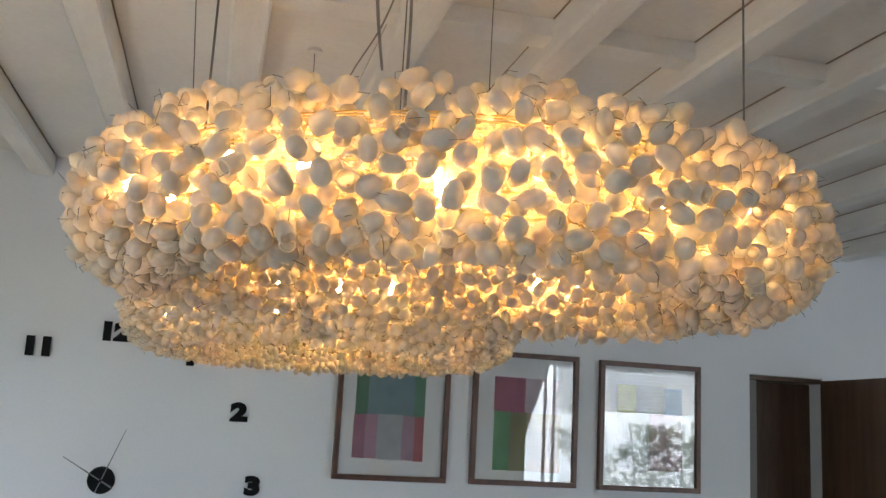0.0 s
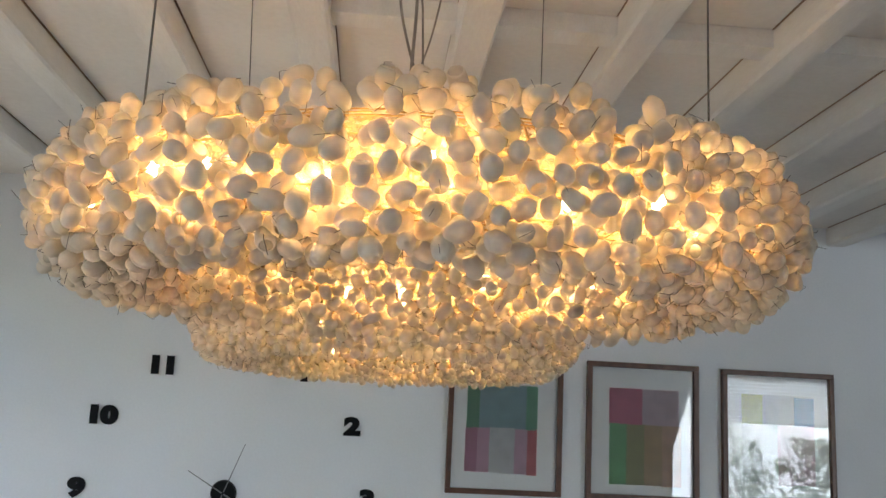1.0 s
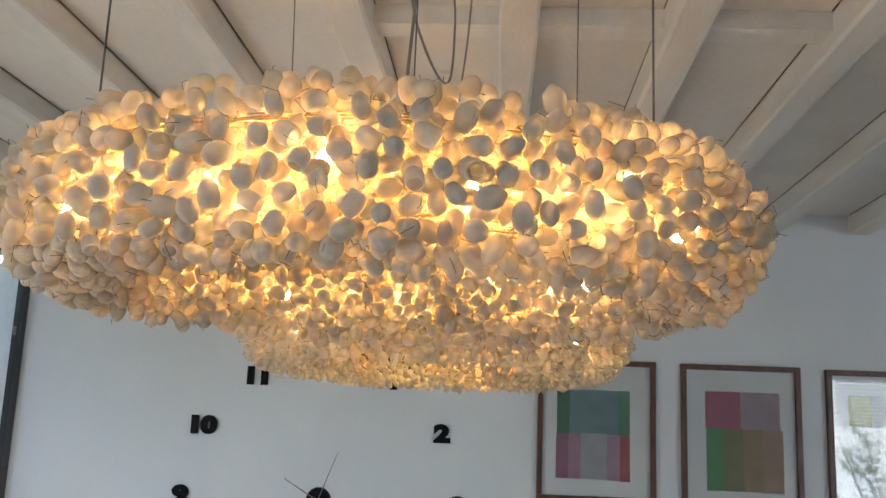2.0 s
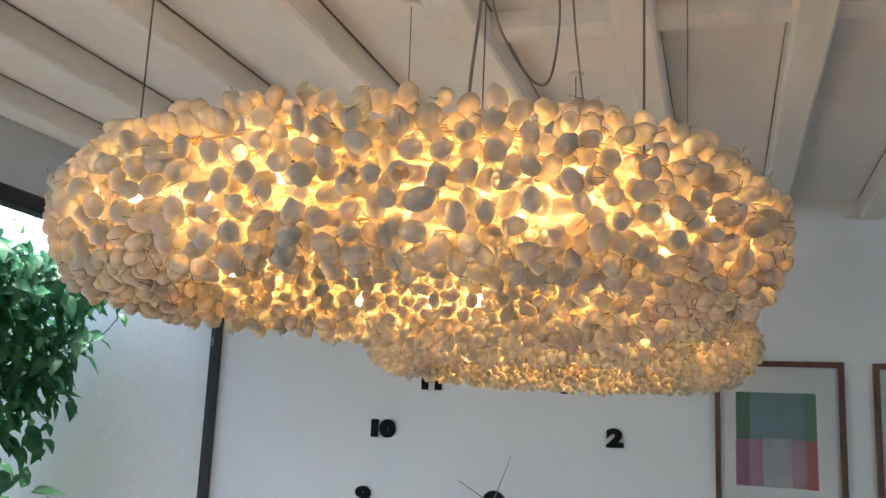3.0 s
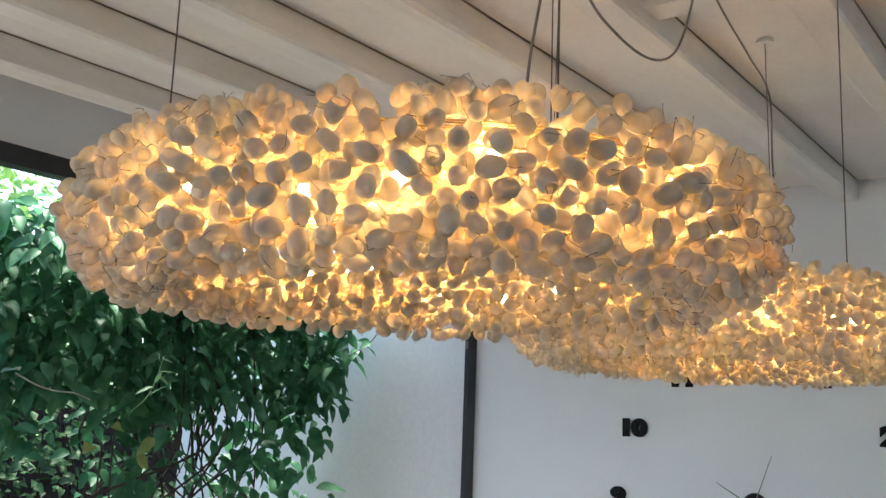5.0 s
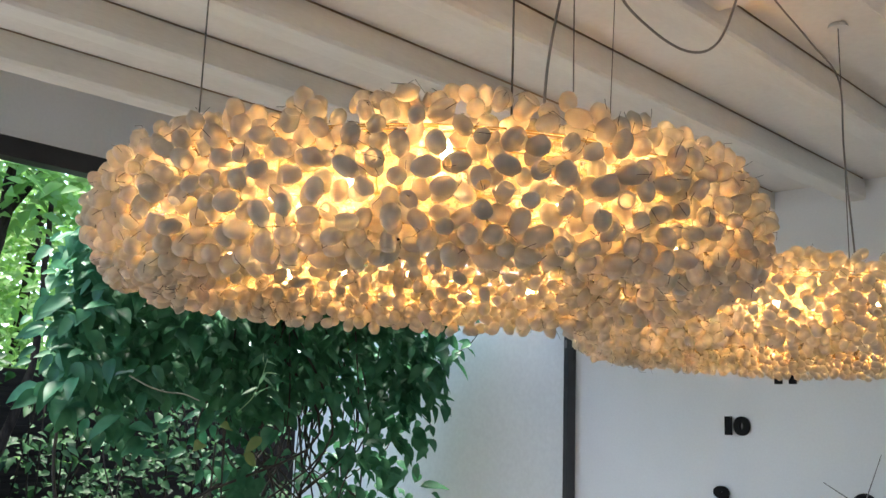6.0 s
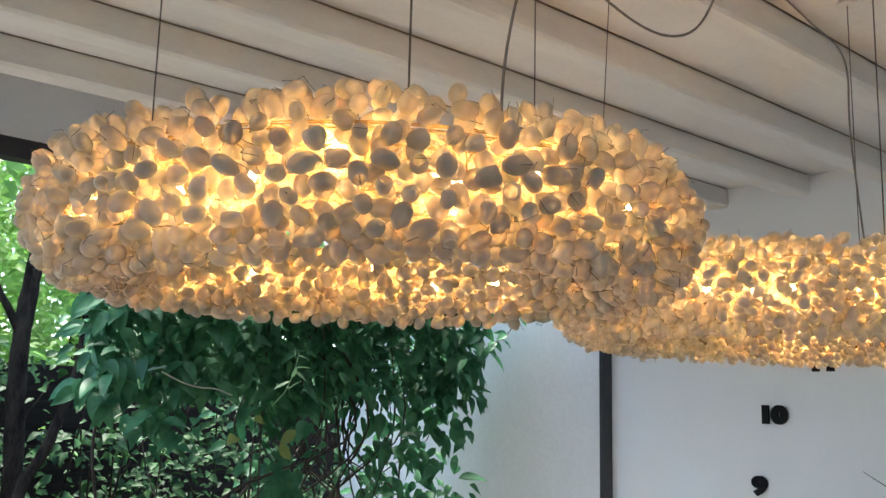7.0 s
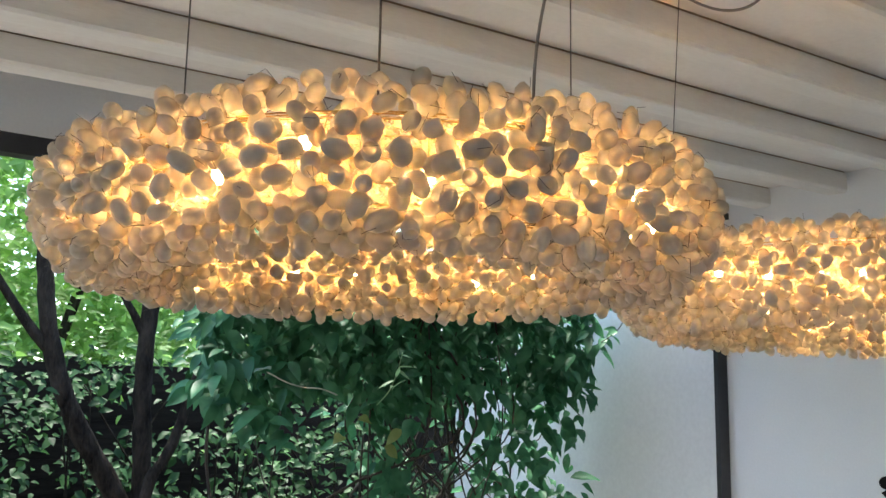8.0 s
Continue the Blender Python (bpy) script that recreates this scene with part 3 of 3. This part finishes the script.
        part("ceiling_cup", cb, BEAM_PAINT, lamp, "small white ceiling cup")
    return lamp


lamp_a = cocoon_lamp("ring-shaped hanging lamp of white silk cocoons, lit", 0.296, 1.1525, 1.930, 0.383, 0.360, -0.21, 0.074, 0.080,
                     [((-0.016, 0.976), (-0.016, 0.976, ceil_z(0.976))), ((0.603, 0.961), (0.603, 0.961, ceil_z(0.961))), ((0.291, 1.511), (0.291, 1.511, ceil_z(1.511)))], 22, (0.6, 0.5, 1.93), 11)
lamp_b = cocoon_lamp("long ring-shaped hanging lamp of silk cocoons, lit", 0.298, 2.434, 1.935, 0.398, 0.576, -0.01, 0.087, 0.084,
                     [((-0.037, 2.10), (-0.10, 2.25, ceil_z(2.25))), ((0.622, 2.106), (0.625, 2.11, ceil_z(2.11))), ((0.288, 2.79), (0.262, 2.85, ceil_z(2.85)))], 32, (0.7, 1.6, 1.93), 23)

# flexible mains leads
lead = link("lamp_lead", tube(bmesh.new(), curve_pts([(0.28, 1.44, 1.99), (0.285, 1.44, 2.25), (0.29, 1.48, 2.45), (0.275, 1.55, 2.70), (0.27, 1.58, 2.831)]), 0.0028, 6), FLEX)
tagged(lead, "grey flexible lead rising from the lamp", "cable")
lead = link("lamp_lead", tube(bmesh.new(), curve_pts([(0.24, 1.56, 2.831), (0.25, 1.61, 2.68), (0.266, 1.683, 2.52), (0.29, 1.77, 2.458), (0.316, 1.873, 2.438), (0.33, 1.97, 2.485), (0.331, 2.062, 2.62), (0.325, 2.11, 2.74), (0.30, 2.15, 2.838)]), 0.0028, 6), FLEX)
tagged(lead, "grey flexible lead hanging in a loop", "cable")
lead = link("lamp_lead", tube(bmesh.new(), curve_pts([(0.31, 2.80, 1.99), (0.318, 2.70, 2.40), (0.318, 2.684, 2.613), (0.335, 2.45, 2.645), (0.36, 2.15, 2.665), (0.37, 1.95, 2.74), (0.34, 1.72, 2.833)]), 0.0025, 6), FLEX)
tagged(lead, "grey flexible lead from the far lamp", "cable")


# ---- garden ----
def leaf_mesh(name, material, length, wide, seed, rows=6):
    """A pointed leaf, folded along its rib and curling down, base at the origin and tip along +y."""
    r = random.Random(seed)
    bm = bmesh.new()
    grid = []
    for i in range(rows + 1):
        t = i / rows
        half = wide * math.sin(math.pi * t ** 0.72) ** 0.9 * 0.5 if 0 < t < 1 else 0.0008
        z = -length * 0.28 * t * t
        grid.append([bm.verts.new((s * half + 0.01 * length * math.sin(5 * t + seed), length * t, z + abs(s) * half * 0.35 + 0.012 * length * math.sin(9 * t + s))) for s in (-1, 0, 1)])
    for a, b in zip(grid, grid[1:]):
        for k in (0, 1):
            bm.faces.new((a[k], a[k + 1], b[k + 1], b[k])).smooth = True
    me = bpy.data.meshes.new(name)
    bm.to_mesh(me)
    bm.free()
    me.materials.append(material)
    return me


def joined(name, meshes, places, material, parent, label):
    verts, faces, base = [], [], 0
    data = []
    for me in meshes:
        co = np.empty(len(me.vertices) * 3)
        me.vertices.foreach_get("co", co)
        data.append((co.reshape(-1, 3), [tuple(p.vertices) for p in me.polygons]))
    for k, m in places:
        co, fs = data[k]
        mm = np.array(m)
        verts.append(co @ mm[:3, :3].T + mm[:3, 3])
        faces += [tuple(i + base for i in f) for f in fs]
        base += len(co)
    me = bpy.data.meshes.new(name)
    me.from_pydata(np.concatenate(verts).tolist(), [], faces)
    me.polygons.foreach_set("use_smooth", [True] * len(faces))
    me.materials.append(material)
    ob = new(name, me)
    ob.parent = parent
    return tagged(ob, label, kind="stuff")


def leaf_place(p, r, out, droop, scale, face=0.35):
    """A leaf at p, its tip outward and hanging; the smaller face, the more its blade turns to the front."""
    tip = (out * r.uniform(0.3, 1.0) + Vector((r.gauss(0, 0.5), r.gauss(0, 0.85), -droop + r.gauss(0, 0.45)))).normalized()
    up = (Vector((0, 0, face + r.uniform(0, 0.5))) + out * r.uniform(0.5, 1.2) + Vector((r.gauss(0, 0.3), r.gauss(0, 0.35), 0))).normalized()
    x = tip.cross(up).normalized()
    z = x.cross(tip)
    return Matrix.Translation(p) @ Matrix((x, tip, z)).transposed().to_4x4() @ Matrix.Diagonal((scale, scale, scale, 1))


r = random.Random(31)
vine = thing("climbing_vine", "broad-leaved green climbing vine hanging over wires", "vine", at=(0, 0, 0))
VINE_LEAVES = [leaf_mesh("leaf", VINE_LEAF, 0.132 * s, 0.066 * s * k, i) for i, (s, k) in enumerate(((1, 1), (0.85, 1.05), (1.15, 0.9), (0.7, 1.0), (1.0, 0.8)))]


def vine_floor(y):
    """How low the leaf curtain hangs at y."""
    return 1.70 - 0.55 * max(0, min(1, (y - 2.95) / 0.5)) - 0.5 * max(0, min(1, (y - 3.7) / 0.4)) + 0.14 * math.sin(y * 7.1) + 0.07 * math.sin(y * 17)


places = []
while len(places) < 4600:
    y = r.uniform(2.12, 4.42)
    z = 2.54 - abs(r.gauss(0, 0.55)) if r.random() < 0.55 else r.uniform(1.0, 2.5)
    low = vine_floor(y)
    if z < low or (z < 1.75 and r.random() < 0.3) or (z < 1.68 and 3.48 < y < 3.76 and r.random() < 0.9) or (z < 1.8 and y > 3.35 and r.random() < 0.45):
        continue
    x = -2.70 - 0.16 * math.sin(y * 2.3) + r.gauss(0, 0.08) - 0.22 * abs(r.gauss(0, 1)) - 0.25 * (2.5 - z) * 0.4 - 0.14 * max(0, 3.2 - y) + (0.18 if z > 2.3 else 0)
    places.append((r.randrange(5), leaf_place(Vector((x, y, z)), r, Vector((0.8, -0.45, 0)).normalized(), 0.62, r.uniform(0.5, 1.15), 0.7), x))
for i in range(70):
    y = r.uniform(4.1, 4.45)
    z = r.uniform(1.0, 2.35)
    places.append((r.randrange(5), leaf_place(Vector((-2.95 + r.gauss(0, 0.14) + 0.25 * (z - 1.6), y, z)), r, Vector((0.8, -0.4, 0)).normalized(), 0.9, r.uniform(0.6, 1.0)), 0))
order = sorted(range(len(places)), key=lambda i: -places[i][2])
for i in order[:300]:
    ob = new("leaf", VINE_LEAVES[places[i][0]])
    ob.parent = vine
    ob.matrix_basis = places[i][1]
joined("foliage", VINE_LEAVES, [places[i][:2] for i in order[300:]], VINE_LEAF, vine, "deep mass of green vine leaves")
yl = [leaf_mesh("leaf", YELLOW_LEAF, 0.11, 0.06, 77)]
for y, z in ((2.93, 1.62), (3.02, 1.50), (2.78, 1.55), (3.12, 1.58)):
    ob = new("leaf", yl[0])
    ob.parent = vine
    ob["label"] = "yellowing leaf"
    ob.matrix_basis = leaf_place(Vector((-2.7, y, z)), r, Vector((0.8, -0.3, 0)).normalized(), 0.6, 1.0)
for i in range(38):
    y = r.uniform(2.3, 4.2) if i < 9 else r.uniform(3.3, 4.2)
    x = -3.12 + r.gauss(0, 0.1)
    pts = [(x, y, -0.08 if i % 2 else 0.9), (x + r.gauss(0, 0.08), y + r.gauss(0, 0.22), 1.1), (x + r.gauss(0, 0.1), y + r.gauss(0, 0.2), 1.6), (x + 0.1, y + r.gauss(0, 0.1), 2.35)]
    part("stem", tube(bmesh.new(), curve_pts(pts, 6), r.uniform(0.003, 0.008), 5), STEM, vine)
# the sprig that reaches out before the wall
for pts, leaves in (([(-2.85, 4.40, 2.02), (-2.72, 4.50, 2.08), (-2.60, 4.55, 2.16), (-2.50, 4.56, 2.28)], ((1, 0.7), (2, 0.8), (3, 0.75), (3, 0.6), (1, 0.8), (2, 0.7))),
                    ([(-2.98, 4.28, 1.90), (-2.86, 4.36, 1.76), (-2.76, 4.40, 1.66)], ((2, 0.55), (2, 0.6))),
                    ([(-2.95, 4.36, 2.2), (-2.80, 4.48, 2.22), (-2.70, 4.55, 2.12)], ((1, 0.9), (2, 0.9), (2, 0.7)))):
    part("stem", tube(bmesh.new(), curve_pts(pts, 6), 0.003, 5), STEM, vine)
    for k, sc in leaves:
        ob = new("leaf", VINE_LEAVES[1])
        ob.parent = vine
        ob.matrix_basis = leaf_place(Vector(pts[k]), r, Vector((0.6, -0.5, 0)).normalized(), 0.8, sc)

# a bare pale twig and a light young shoot before the leaf curtain
PALE_TWIG = surface("pale_twig", (0.22, 0.24, 0.18), (0.34, 0.36, 0.28), 0.8)
YOUNG_LEAF = sheet("young_leaf", (0.16, 0.34, 0.16), (0.26, 0.46, 0.25), 0.4, 0.5, 0.05, 9)
part("twig", tube(bmesh.new(), curve_pts([(-2.66, 2.72, 1.745), (-2.60, 2.60, 1.770), (-2.59, 2.50, 1.775), (-2.60, 2.42, 1.797), (-2.61, 2.33, 1.838)], 6), 0.0036, 5), PALE_TWIG, vine, "bare pale twig")
part("shoot", tube(bmesh.new(), curve_pts([(-2.70, 2.97, 1.70), (-2.62, 2.99, 1.77), (-2.60, 3.02, 1.86), (-2.60, 3.05, 1.96)], 6), 0.0026, 5), YOUNG_LEAF, vine, "light green young shoot")
narrow = leaf_mesh("leaf", YOUNG_LEAF, 0.085, 0.018, 91)
for z, side in ((1.775, -1), (1.79, 1), (1.82, -1), (1.835, 1), (1.87, -1), (1.885, 1), (1.93, -1), (1.945, 1)):
    ob = new("leaf", narrow)
    ob.parent = vine
    ob.matrix_basis = leaf_place(Vector((-2.605, 3.0 + (z - 1.78) * 0.28, z)), random.Random(int(z * 1000)), Vector((0.35, side * 1.4, 0.3)).normalized(), -0.1, 1.25 - (z - 1.77) * 2.5)
pale = leaf_mesh("leaf", sheet("pale_leaf", (0.16, 0.26, 0.22), (0.24, 0.36, 0.30), 0.3, 0.4, 0.08, 9), 0.10, 0.062, 92)
ob = new("leaf", pale)
ob.parent = vine
ob.matrix_basis = leaf_place(Vector((-2.60, 2.34, 1.85)), random.Random(5), Vector((0.8, -0.5, 0)).normalized(), 0.5, 1.0)


def tree(label, path, radii, limbs, seed):
    ob = thing("tree", label, "tree", "garden trees")
    tb = tube(bmesh.new(), curve_pts(path, 8), [radii[0] + (radii[1] - radii[0]) * i / (8 * (len(path) - 1)) for i in range(8 * (len(path) - 1) + 1)], 12)
    for v in tb.verts:
        v.co += Vector((noise.noise(v.co * 9), noise.noise(v.co * 9 + Vector((5, 0, 0))), 0)) * 0.012
    part("trunk", tb, BARK, ob)
    for lp, r0, r1 in limbs:
        pts = curve_pts(lp, 6)
        part("limb", tube(bmesh.new(), pts, [r0 + (r1 - r0) * i / (len(pts) - 1) for i in range(len(pts))], 8), BARK, ob)
    return ob


T1 = tree("dark-barked leaning garden tree with forked limbs", [(-4.5, 2.62, -0.1), (-4.5, 2.42, 0.7), (-4.5, 2.25, 1.13), (-4.5, 2.01, 1.53), (-4.5, 1.85, 1.89), (-4.5, 1.77, 2.25), (-4.5, 1.73, 2.6), (-4.5, 1.72, 3.3), (-4.6, 1.7, 4.6)], (0.075, 0.035),
          [([(-4.5, 1.84, 1.96), (-4.5, 1.71, 2.09), (-4.5, 1.51, 2.36), (-4.4, 1.1, 2.95)], 0.042, 0.016), ([(-4.5, 1.73, 2.9), (-4.6, 2.0, 3.3), (-4.7, 2.3, 4.0)], 0.03, 0.012)], 1)
T2 = tree("dark-barked upright garden tree", [(-4.5, 2.42, -0.1), (-4.5, 2.40, 1.2), (-4.5, 2.37, 1.9), (-4.5, 2.40, 2.4), (-4.5, 2.46, 2.8), (-4.5, 2.52, 3.3), (-4.6, 2.7, 4.8)], (0.062, 0.035),
          [([(-4.5, 2.37, 2.08), (-4.5, 2.29, 2.22), (-4.5, 2.18, 2.42), (-4.5, 1.98, 3.0)], 0.03, 0.012), ([(-4.5, 2.46, 2.8), (-4.5, 2.62, 3.05), (-4.5, 2.85, 3.4), (-4.6, 3.2, 4.2)], 0.03, 0.012)], 2)
T3 = tree("slender dark garden tree leaning aside", [(-4.3, 2.30, -0.1), (-4.3, 2.36, 1.1), (-4.3, 2.49, 1.4), (-4.3, 2.60, 1.74), (-4.3, 2.66, 2.1), (-4.4, 2.7, 3.0)], (0.04, 0.016), [], 3)

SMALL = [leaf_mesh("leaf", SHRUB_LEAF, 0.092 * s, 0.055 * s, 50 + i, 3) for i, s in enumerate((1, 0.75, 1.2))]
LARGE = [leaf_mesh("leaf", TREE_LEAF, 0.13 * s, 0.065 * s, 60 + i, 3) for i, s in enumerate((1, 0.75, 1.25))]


def clump_leaves(n, centres, spread, r, kinds, scale):
    out = []
    for _ in range(n):
        c, s = centres[r.randrange(len(centres))]
        p = Vector(c) + Vector((r.gauss(0, s * spread[0]), r.gauss(0, s * spread[1]), r.gauss(0, s * spread[2])))
        out.append((r.randrange(kinds), leaf_place(p, r, Vector((0.7, r.uniform(-0.6, 0.6), 0.2)).normalized(), 0.3, scale * r.uniform(0.7, 1.25))))
    return out


# crowns
for ob, cs, n in ((T1, [((-4.6, 1.4, 3.4), 0.5), ((-4.8, 2.2, 4.0), 0.6), ((-4.7, 1.7, 4.8), 0.6)], 1500), (T2, [((-4.7, 2.0, 3.7), 0.5), ((-4.7, 3.2, 4.3), 0.6), ((-4.7, 2.7, 4.9), 0.6)], 1500),
                  (T3, [((-4.4, 2.7, 3.0), 0.35)], 350)):
    joined("crown", LARGE, clump_leaves(n, cs, (0.6, 0.7, 0.45), r, 3, 0.9), TREE_LEAF, ob, "loose crown of bright green leaves")

# shrubs under the trees
for y in np.arange(0.2, 5.4, 0.55):
    sh = thing("shrub", "leafy dark green shrub before the fence", "shrub", "garden shrubs")
    x = -5.35 + r.uniform(-0.25, 0.25)
    cs = [((x + r.gauss(0, 0.2), y + r.gauss(0, 0.22), 0.35 + 1.65 * r.random()), 0.28) for _ in range(16)]
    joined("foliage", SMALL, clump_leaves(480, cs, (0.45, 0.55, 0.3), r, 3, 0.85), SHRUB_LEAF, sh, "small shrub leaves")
    for k in range(4):
        yy = y + r.gauss(0, 0.12)
        part("stem", tube(bmesh.new(), curve_pts([(x, yy, -0.1), (x + r.gauss(0, 0.1), yy + r.gauss(0, 0.15), 0.8), (x + r.gauss(0, 0.15), yy + r.gauss(0, 0.25), 1.8)], 5), [0.014 - 0.0009 * i for i in range(11)], 5), BARK, sh)

# fence of dark boards
fence = thing("garden_fence", "dark weathered fence of horizontal boards", "fence")
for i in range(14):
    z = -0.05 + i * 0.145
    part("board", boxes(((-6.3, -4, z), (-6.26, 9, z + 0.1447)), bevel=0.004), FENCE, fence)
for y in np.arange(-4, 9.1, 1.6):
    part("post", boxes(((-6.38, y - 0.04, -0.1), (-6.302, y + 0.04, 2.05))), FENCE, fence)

# woods beyond
woods = thing("far_trees", "sunlit green trees beyond the garden fence", "trees", kind="stuff")
cs = [((-8.2 + r.gauss(0, 0.9), r.uniform(-4, 6.3), r.uniform(1.4, 4.6)), 0.8) for _ in range(110)]
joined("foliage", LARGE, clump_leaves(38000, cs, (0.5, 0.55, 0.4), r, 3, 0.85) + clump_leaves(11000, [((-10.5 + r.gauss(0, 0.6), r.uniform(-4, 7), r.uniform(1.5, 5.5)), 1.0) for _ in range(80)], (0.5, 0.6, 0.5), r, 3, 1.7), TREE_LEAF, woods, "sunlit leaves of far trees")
for i in range(9):
    y = -3 + i * 1.4 + r.gauss(0, 0.3)
    part("trunk", tube(bmesh.new(), curve_pts([(-8.3, y, -0.1), (-8.3 + r.gauss(0, 0.2), y + r.gauss(0, 0.2), 1.8), (-8.3, y + r.gauss(0, 0.4), 4.5)], 5), 0.05, 6), BARK, woods)

# planting outside the window
HEDGE_LEAF = sheet("hedge_leaf", (0.26, 0.34, 0.21), (0.46, 0.50, 0.38), 0.6, 0.5, 0.03, 12)
hedge = thing("hedge", "leafy green hedge outside the window", "hedge")
cs = [((r.uniform(5.4, 8.2), -4.15 + r.gauss(0, 0.06), r.uniform(0.6, 1.95)), 0.3) for _ in range(70)]
joined("foliage", SMALL, clump_leaves(1500, cs, (0.4, 0.25, 0.4), r, 3, 1.3), HEDGE_LEAF, hedge, "small hedge leaves")
for i in range(8):
    x = 5.5 + i * 0.36
    part("stem", tube(bmesh.new(), curve_pts([(x, -4.15, -0.1), (x + r.gauss(0, 0.06), -4.15, 0.9), (x + r.gauss(0, 0.1), -4.15, 1.9)], 5), 0.012, 5), BARK, hedge)

# street pole and wire beyond the garden
pole = thing("utility_pole", "grey street pole with a thin wire", "pole")
part("mast", tube(bmesh.new(), [(-7.0, 7.78, -0.1), (-7.0, 7.78, 3.0), (-7.0, 7.76, 6.0)], [0.035, 0.03, 0.025], 10), FLEX, pole)
part("overhead_wire", tube(bmesh.new(), curve_pts([(-7.0, 5.0, 3.05), (-7.0, 6.4, 3.25), (-7.0, 7.78, 3.6), (-7.0, 9.5, 4.1)], 6), 0.008, 5), STEEL, pole)

# small dark fixture high on the clock wall
fixture = link("wall_fixture", boxes(((-1.945, Y1 - 0.022, 2.745), (-1.905, Y1 - 0.001, 2.782)), ((-1.935, Y1 - 0.034, 2.752), (-1.918, Y1 - 0.0225, 2.770)), bevel=0.003), STEEL)
tagged(fixture, "small dark fixture high on the wall", "fixture")
